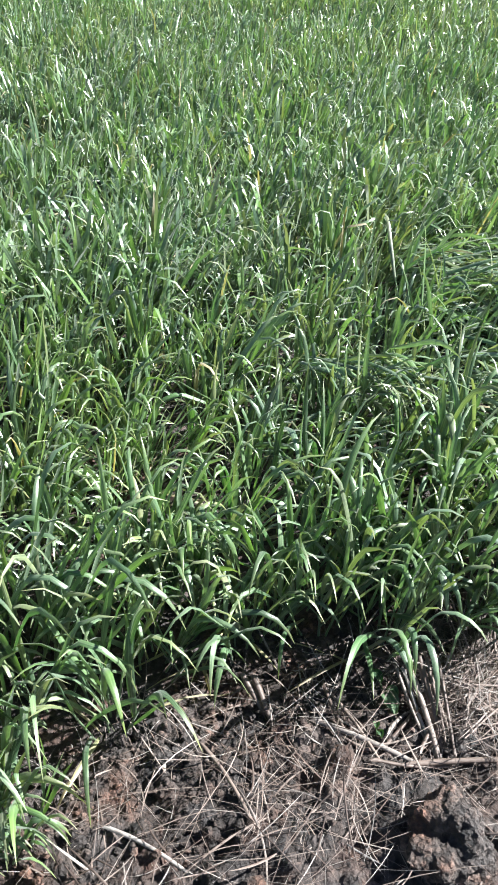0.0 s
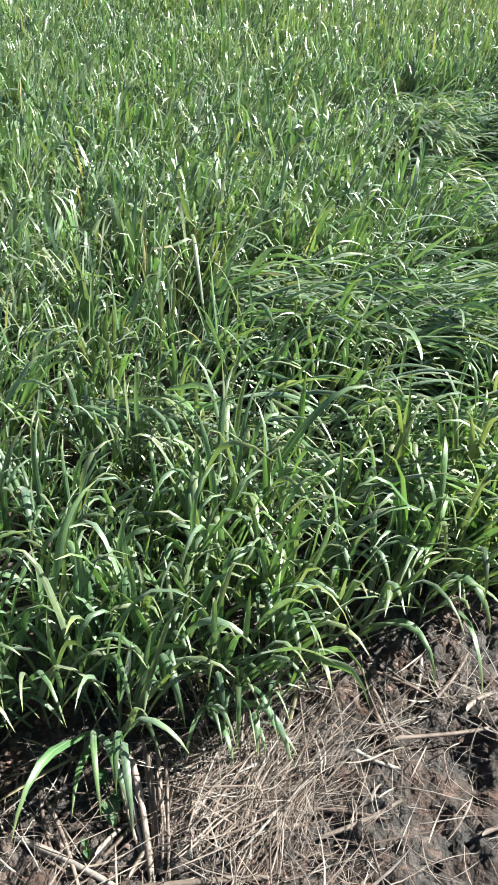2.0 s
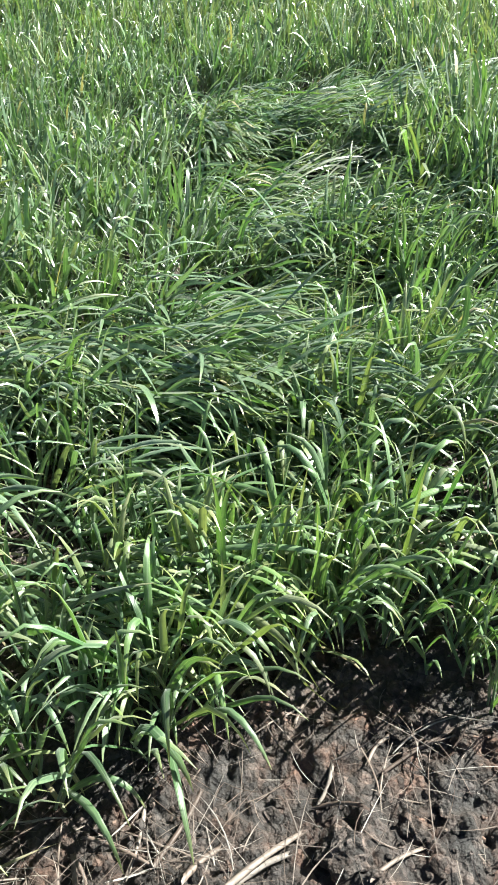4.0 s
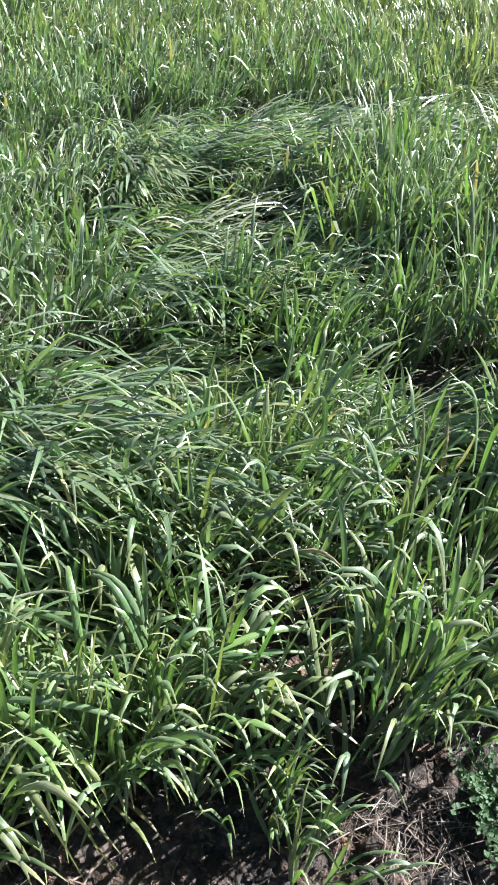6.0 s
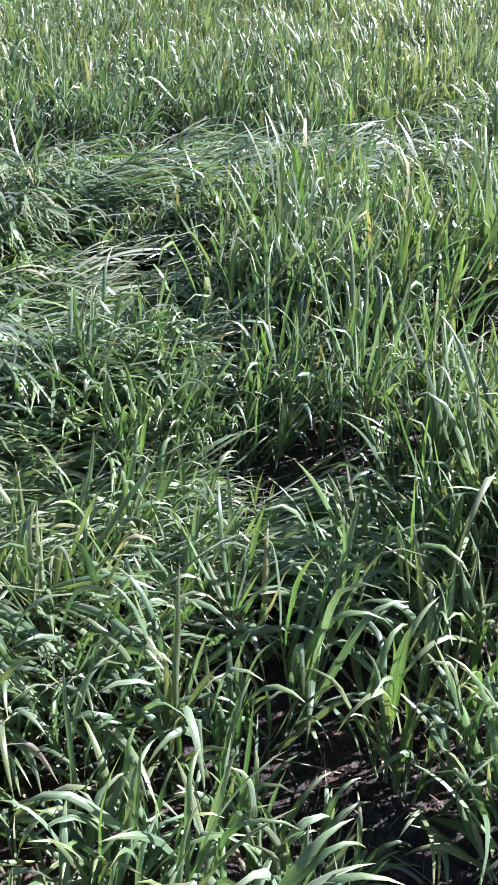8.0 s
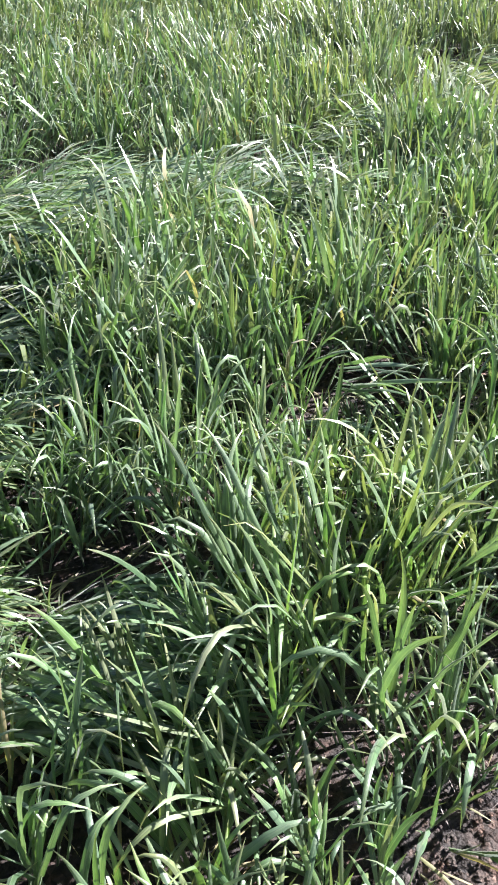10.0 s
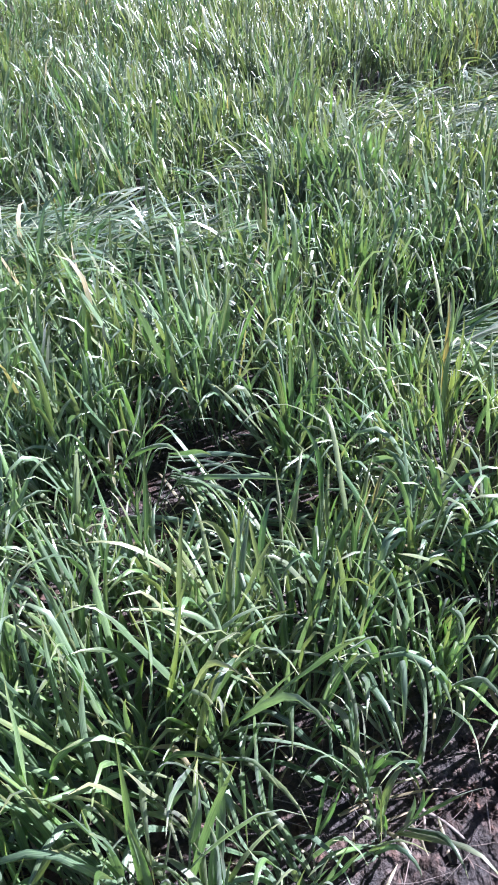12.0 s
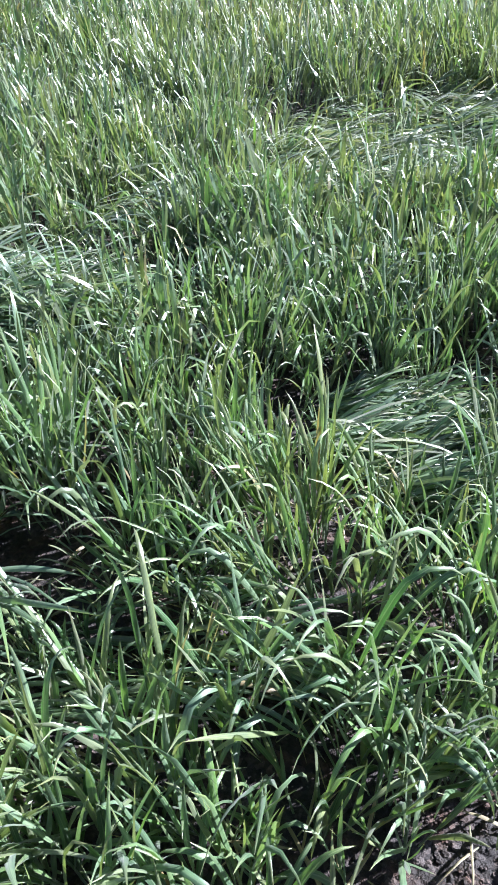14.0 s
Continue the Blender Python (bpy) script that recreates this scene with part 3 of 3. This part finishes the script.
OWN += [(1.22, 1.57), (1.28, 1.61), (1.36, 1.68), (1.42, 1.65), (1.43, 1.63), (0.98, 1.44), (1.46, 1.7), (1.59, 1.84)]
OWN += [(0.03, 1.02), (0.09, 1.09), (0.25, 1.1), (0.18, 1.1), (0.37, 1.24), (0.21, 1.13), (0.51, 1.34)]
# added plants, not known to stand here: they shade the bare soil beside them
OWN += [(1.72, 1.8), (1.79, 1.83), (1.84, 1.87), (1.76, 1.76), (1.92, 1.91), (1.74, 1.7), (1.8, 1.74), (1.78, 1.66), (1.86, 1.78), (1.72, 1.74)]
OWN += [(0.58, 1.42), (0.61, 1.4), (0.55, 1.38), (0.81, 1.53), (0.87, 1.53), (1.03, 1.46), (0.73, 1.51)]
own = np.array(OWN)
apart = np.hypot(px[:, None] - own[None, :, 0], py[:, None] - own[None, :, 1]).min(1) > 0.055
px, py = np.concatenate([own[:, 0], px[apart]]), np.concatenate([own[:, 1], py[apart]])
size = np.clip(0.9 + 0.2 * inside(px, py) / STRIP, 0.8, 1.1) * rng.uniform(0.85, 1.15, len(px))
size[: len(own)] *= np.where((inside(own[:, 0], own[:, 1]) < -0.02) & (own[:, 0] < 1.6), 0.85, 1.1)
stalk, owner, blades, who = tillers(rng, px, py, size, 6, 4, 8, 0.018, 0.42)
yellow = rng.uniform(0, 1, len(who)) < 0.2
labels = ["young wheat plant with long arching green leaves on bare soil", "small young wheat plant with drooping green leaves",
          "young wheat plant with a few yellowing leaves among its neighbours"]
for i in range(len(px)):
    foot = np.array([px[i], py[i], float(soil_height(px[i], py[i]))])
    plant = new("wheat_plant")
    plant.location = foot
    mine = np.nonzero(who == i)[0]
    kind = 2 if yellow[mine].mean() > 0.3 else (0 if size[i] > 0.85 else 1)
    tagged(plant, labels[kind], "wheat plant", "wheat plants along the edge of the field")
    for k in np.nonzero(owner == i)[0]:
        part("shoot", stalk[0][k] - foot, stalk[2], leaf_green, plant, stalk[1][k])
    for k in mine:
        part("leaf", blades[0][k].reshape(-1, 3) - foot, blades[2], leaf_yellow if yellow[k] else leaf_green, plant, blades[1][k].reshape(-1, 2))


# ---- straw on the soil ----
def straw(a, b, thick=0.0042, rise=0.0, bend=0.0, label="grey-brown dry straw stalk lying on the soil"):
    """A dry stalk from a to b on the soil, with joints, split ends and a slight bend; rise lifts its far end."""
    a, b = np.array(a), np.array(b)
    k, sides = 9, 7
    f = np.linspace(0, 1, k)
    x, y = a[0] + (b[0] - a[0]) * f, a[1] + (b[1] - a[1]) * f
    across = np.array([-(b - a)[1], (b - a)[0]]) / max(np.hypot(*(b - a)), 1e-6)
    curve = bend * np.sin(np.pi * f)
    x, y = x + across[0] * curve, y + across[1] * curve
    under = soil_height(x, y)
    z = under[0] + (under[-1] - under[0]) * f + rise * (1 - f)
    z = z + max(float((under - z).max()), 0) * 0.8 + thick * 0.3
    rings = []
    q = np.arange(sides) * 2 * np.pi / sides
    for i in range(k):
        w = thick * (1.1 if i in (2, 6) else 1.0) * (0.8 + 0.2 * (1 - f[i])) * (1 + 0.12 * np.sin(3 * q + i))
        jag = 0.006 * np.sin(q * 2 + i) * (i in (0, k - 1))
        along_way = (b - a) / max(np.hypot(*(b - a)), 1e-6)
        rings.append(np.stack([x[i] + across[0] * np.cos(q) * w + along_way[0] * jag, y[i] + across[1] * np.cos(q) * w + along_way[1] * jag,
                               z[i] + np.sin(q) * w * 0.75], 1))
    verts = np.concatenate(rings)
    quads = [(i * sides + j, i * sides + (j + 1) % sides, (i + 1) * sides + (j + 1) % sides, (i + 1) * sides + j) for i in range(k - 1) for j in range(sides)]
    middle = verts.mean(0)
    ob = link("straw_stalk", verts - middle, quads, [straw_single])
    ob.location = middle
    return tagged(ob, label, "straw", "straw stalks on the soil")


STUB = "cut stubble stalk, grey-beige and split, leaning out of the soil"
for a, b, w in (((0.077, 0.94), (0.142, 0.78), 0.0055), ((0.112, 0.962), (0.158, 0.82), 0.0034), ((0.092, 0.965), (0.142, 0.81), 0.003), ((0.065, 0.915), (0.127, 0.805), 0.0027),
                ((0.1, 0.95), (0.147, 0.795), 0.0052), ((0.129, 0.942), (0.162, 0.79), 0.003), ((0.117, 0.93), (0.153, 0.785), 0.0024), ((0.078, 0.92), (0.137, 0.795), 0.0031)):
    straw(a, b, w, random.uniform(0.03, 0.055), random.uniform(-0.006, 0.008), STUB)
straw((-0.16, 0.87), (-0.12, 0.81), 0.006, 0.03, 0, STUB)
straw((-0.18, 0.87), (-0.13, 0.82), 0.005, 0.035, 0, STUB)
for a, b in (((-0.05, 0.82), (0.12, 0.76)), ((0.09, 0.76), (0.3, 0.81)), ((0.62, 1.08), (0.73, 1.17)), ((0.64, 1.1), (0.71, 1.14)), ((0.57, 1.1), (0.62, 1.15))):
    straw(a, b, 0.005, 0.004, 0.004)
for a, b in (((-0.04, 0.89), (0.05, 0.76)), ((0.11, 0.79), (0.16, 0.89)), ((0.2, 0.93), (0.15, 0.85)), ((0.06, 0.81), (0.1, 0.88)), ((0.78, 1.27), (0.75, 1.21)),
             ((0.75, 1.21), (0.81, 1.19)), ((0.81, 1.09), (0.89, 1.14)), ((0.42, 1.15), (0.45, 1.08)), ((0.43, 1.18), (0.53, 1.13)), ((0.51, 1.22), (0.49, 1.12))):
    straw(a, b, 0.0033, 0.006, 0.005)
for a, b in (((0.87, 1.31), (0.83, 1.26)), ((1.01, 1.33), (0.85, 1.25)), ((0.77, 1.4), (0.73, 1.34)), ((0.06, 0.8), (0.13, 0.94)), ((0.13, 0.94), (0.21, 0.97)),
             ((0.22, 0.67), (0.28, 0.7)), ((0.23, 0.71), (0.29, 0.76)), ((0.04, 0.75), (0.16, 0.78)), ((-0.02, 0.81), (0.05, 0.78)), ((-0.05, 0.9), (0.02, 0.78))):
    straw(a, b, 0.003, 0.004, -0.006)
for a, b in (((0.16, 0.88), (0.22, 0.95)), ((-0.32, 0.59), (-0.19, 0.55)), ((-0.22, 0.74), (-0.12, 0.63)), ((-0.19, 0.71), (-0.12, 0.71)), ((1.22, 1.55), (1.21, 1.47)),
             ((1.16, 1.48), (1.22, 1.5)), ((1.55, 1.75), (1.6, 1.72)), ((2.37, 2.39), (2.37, 2.3)), ((2.37, 2.34), (2.43, 2.28)), ((0.32, 0.92), (0.45, 0.91))):
    straw(a, b, 0.0034, 0.004, 0.006)
for a, b in (((0.4, 1.01), (0.47, 0.99)), ((0.42, 1.15), (0.45, 1.05)), ((0.53, 1.13), (0.59, 1.24)), ((0.46, 1.03), (0.65, 1.09)), ((0.58, 0.91), (0.71, 0.99)), ((0.36, 0.88), (0.47, 0.94))):
    straw(a, b, 0.0036, 0.005, -0.004)


def litter(name, patches, label):
    """Fine dry straw fibres strewn over round patches: centre, half sizes, count, spread of their turn about 62 degrees."""
    xs, ys, turns = [], [], []
    for cx, cy, rx, ry, n, loose in patches:
        r, q = np.sqrt(rng.uniform(0, 1, n)), rng.uniform(0, 2 * np.pi, n)
        xs.append(cx + r * np.cos(q) * rx)
        ys.append(cy + r * np.sin(q) * ry)
        turns.append(radians(62) + rng.normal(0, radians(loose), n) + np.pi * rng.integers(0, 2, n))
    x, y = np.concatenate(xs), np.concatenate(ys)
    n = len(x)
    turn = np.concatenate(turns)
    base = np.stack([x, y, soil_height(x, y) + rng.uniform(0.003, 0.02, n)], 1)
    way = np.stack([np.cos(turn), np.sin(turn), rng.normal(0.05, 0.25, n)], 1)
    fibres = ribbons(base, way, rng.gamma(3.0, 0.025, n) + 0.018, rng.gamma(1.6, 0.0005, n) + 0.0005, rng.uniform(0.0, 0.12, n), base[:, 2] - 0.004, 5, 0.5, rng, None, 0.45)
    verts, faces, index, uv = many([(*fibres, np.zeros(n, int))])
    return tagged(link(name, verts, faces, [straw_many], None, uv), label, "straw", kind="stuff")


litter("straw_litter", [(0.25, 0.95, 0.11, 0.08, 950, 26), (0.3, 0.88, 0.2, 0.12, 320, 50), (0.55, 0.97, 0.2, 0.1, 110, 70), (0.1, 0.8, 0.32, 0.22, 560, 80),
                        (-0.2, 0.65, 0.25, 0.2, 420, 90), (0.8, 1.2, 0.35, 0.18, 240, 90), (1.2, 1.41, 0.09, 0.07, 170, 50), (1.6, 1.75, 0.3, 0.15, 120, 90),
                        (2.3, 2.25, 0.4, 0.2, 160, 90), (0.35, 1.1, 0.3, 0.1, 250, 90)],
       "matted thin dry straw fibres strewn over the bare soil")


def dead_leaves(name, count, label):
    """Withered leaves lying between the plants."""
    x, y = rng.uniform(-1.2, 3.6, 3 * count), rng.uniform(0.2, 4.2, 3 * count)
    ok = (inside(x, y) > -0.05) & (inside(x, y) < 1.0)
    x, y = x[ok][:count], y[ok][:count]
    n = len(x)
    turn = rng.uniform(0, 2 * np.pi, n)
    base = np.stack([x, y, soil_height(x, y) + 0.012], 1)
    way = np.stack([np.cos(turn), np.sin(turn), rng.uniform(0, 0.5, n)], 1)
    blades = ribbons(base, way, rng.uniform(0.06, 0.17, n), rng.uniform(0.003, 0.008, n), rng.uniform(0.1, 0.5, n), base[:, 2] - 0.004, 5, 0.4, rng)
    verts, faces, index, uv = many([(*blades, np.zeros(n, int))])
    return tagged(link(name, verts, faces, [leaf_dry], None, uv), label, "dead leaves", kind="stuff")


dead_leaves("dead_leaves", 900, "withered brown and yellow leaves lying between the plants")


# ---- clods ----
def clod(x, y, radius, squash=0.7, seed=0, detail=3, label="crumbly brown clod of soil lying on the ground"):
    bm = bmesh.new()
    bmesh.ops.create_icosphere(bm, subdivisions=detail, radius=1)
    for v in bm.verts:
        p = v.co.copy()
        n = noise.fractal(p * 1.2 + Vector((seed * 3.1, seed, 0)), 0.9, 2.0, 5)
        c = noise.cell(p * 2.3 + Vector((seed, 7 * seed, 1)))
        v.co = p * (1 + 0.42 * n + 0.05 * c)
        v.co = Vector((v.co.x * radius, v.co.y * radius, max(v.co.z, -0.45) * radius * squash))
    mesh = bpy.data.meshes.new("soil_clod")
    bm.to_mesh(mesh)
    bm.free()
    mesh.materials.append(clod_soil)
    ob = new("soil_clod", mesh)
    ob.matrix_world = pose(x, y, float(soil_height(np.array(x), np.array(y))) + 0.25 * radius * squash, 0, 0, seed * 47)
    return tagged(ob, label, "clod", "clods of soil along the edge of the field")


clod(0.15, 0.652, 0.06, 0.8, 1, 5, "large dark clod of moist soil with a crumbling edge")
clod(0.78, 1.13, 0.034, 0.8, 2, 4, "reddish-brown clod of soil with a crumbling edge")
clod(0.885, 1.165, 0.026, 0.7, 3, 4, "pale grey-brown clod of soil beside straw")
clod(0.68, 1.38, 0.026, 0.6, 4)
for i in range(110):
    x = random.uniform(-0.4, 2.9)
    y = float(np.interp(x, EDGE_X, EDGE_Y)) - random.uniform(0.0, 0.48)
    if (x > 1.4 and random.random() < 0.5) or math.hypot(x - 0.125, y - 0.655) < 0.11 or math.hypot(x - 0.82, y - 1.14) < 0.1:
        continue
    clod(x, y, random.choice((0.007, 0.009, 0.012, 0.015, 0.02)), random.uniform(0.55, 0.9), 5 + i, 2, "small crumbly clod of brown soil")


def crumbs(count):
    """Fine lumps of soil, too many to tell apart."""
    bm = bmesh.new()
    bmesh.ops.create_icosphere(bm, subdivisions=1, radius=1)
    ball = np.array([v.co for v in bm.verts])
    tris = np.array([[v.index for v in f.verts] for f in bm.faces])
    bm.free()
    x = rng.uniform(-0.7, 3.0, count)
    y = np.interp(x, EDGE_X, EDGE_Y) + 0.12 - np.abs(rng.normal(0, 0.28, count))
    patch = rough(x, y, 4.0, 2, 55) > -0.15
    x, y = x[patch], y[patch]
    n = len(x)
    r = 0.0018 + rng.gamma(1.4, 0.0017, n)
    shape = ball[None] * (1 + rng.uniform(-0.35, 0.35, (n, len(ball), 1))) * r[:, None, None]
    shape[..., 2] *= 0.75
    shape += np.stack([x, y, soil_height(x, y) + 0.2 * r], 1)[:, None]
    faces = (tris[None] + len(ball) * np.arange(n)[:, None, None]).reshape(-1, 3)
    ob = link("soil_crumbs", shape.reshape(-1, 3), faces, [clod_soil], smooth=False)
    return tagged(ob, "fine crumbs and lumps of brown soil", "soil", kind="stuff")


crumbs(10000)


# ---- weeds ----
def weed(x, y, radius, sprigs, leaf_size, label):
    """A low weed: thin stems from one foot, each with small oval leaves."""
    foot = np.array([x, y, float(soil_height(np.array(x), np.array(y)))])
    plant = new("weed")
    plant.location = foot
    tagged(plant, label, "weed")
    w = np.array([[0, 0, 0], [-0.5, 0.45, 0.08], [0, 0.5, -0.05], [0.5, 0.45, 0.08], [-0.35, 0.85, 0.05], [0.35, 0.85, 0.05], [0, 1.1, -0.08]])
    f = [(0, 2, 1), (0, 3, 2), (1, 2, 4), (2, 3, 5), (2, 6, 4), (2, 5, 6)]
    uv = np.stack([w[:, 0] + 0.5, w[:, 1] / 1.15], 1)
    shape = None
    for i in range(sprigs):
        turn, reach = random.uniform(0, 2 * math.pi), radius * random.uniform(0.15, 1)
        top = np.array([math.cos(turn) * reach, math.sin(turn) * reach, radius * random.uniform(0.25, 0.6)])
        tube = stems(np.array([[0.0, 0, -0.005]]), top[None], np.array([0.0011]))
        part("stem", tube[0][0], tube[2], weed_green, plant, tube[1][0])
        for k in range(7):
            at = top * (0.35 + 0.65 * (k + 1) / 7)
            s = leaf_size * random.uniform(0.7, 1.2)
            if shape is None:
                leaf = part("leaf", w * leaf_size, np.array(f), weed_green, plant, uv)
                shape = leaf.data
            else:
                leaf = new("leaf", shape)
                leaf.parent = plant
            leaf.matrix_local = pose(*at, random.uniform(-20, 50), random.uniform(-30, 30), random.uniform(0, 360)) @ Matrix.Diagonal((s / leaf_size, s / leaf_size, 1, 1))


weed(1.33, 1.45, 0.085, 84, 0.0075, "low green weed with many small pale leaves")
weed(1.41, 1.48, 0.06, 50, 0.0075, "low green weed with many small pale leaves")
weed(1.36, 1.38, 0.07, 60, 0.0075, "low green weed with many small pale leaves")


def seedling(x, y, blades, label):
    """A broad-leaved seedling flat on the soil: reach, turn, length and width of each leaf."""
    foot = np.array([x, y, float(soil_height(np.array(x), np.array(y)))])
    plant = new("seedling")
    plant.location = foot
    tagged(plant, label, "seedling")
    u, v = np.meshgrid(np.linspace(-1, 1, 5), np.linspace(0, 1, 8))
    outline = np.sin(np.pi * np.clip(v, 0.02, 0.985) ** 0.8) ** 0.7
    quads = np.array([(5 * i + j, 5 * i + j + 1, 5 * i + j + 6, 5 * i + j + 5) for i in range(7) for j in range(4)])
    for reach, turn, length, width in blades:
        a = radians(turn)
        side, along = u * outline * width / 2, reach + v * length
        lift = 0.012 + 0.006 * np.sin(np.pi * v) + 0.004 * u * u
        points = np.stack([np.cos(a) * along - np.sin(a) * side, np.sin(a) * along + np.cos(a) * side, lift], -1)
        part("leaf", points.reshape(-1, 3), quads, weed_green, plant, np.stack([u / 2 + 0.5, v], -1).reshape(-1, 2))
        tube = stems(np.array([[0.0, 0.0, 0.0]]), np.array([[np.cos(a) * (reach + 0.004), np.sin(a) * (reach + 0.004), 0.012]]), np.array([0.0012]))
        part("stem", tube[0][0], tube[2], weed_green, plant, tube[1][0])


seedling(0.05, 0.908, [(0.008, -68, 0.05, 0.027), (0.006, -30, 0.022, 0.016), (0.008, 125, 0.03, 0.016)], "broad-leaved grey-green seedling flat on soil beside stubble")
seedling(0.044, 0.815, [(0.002, -60, 0.014, 0.011), (0.002, 110, 0.012, 0.01)], "tiny pale seedling with two round leaves")
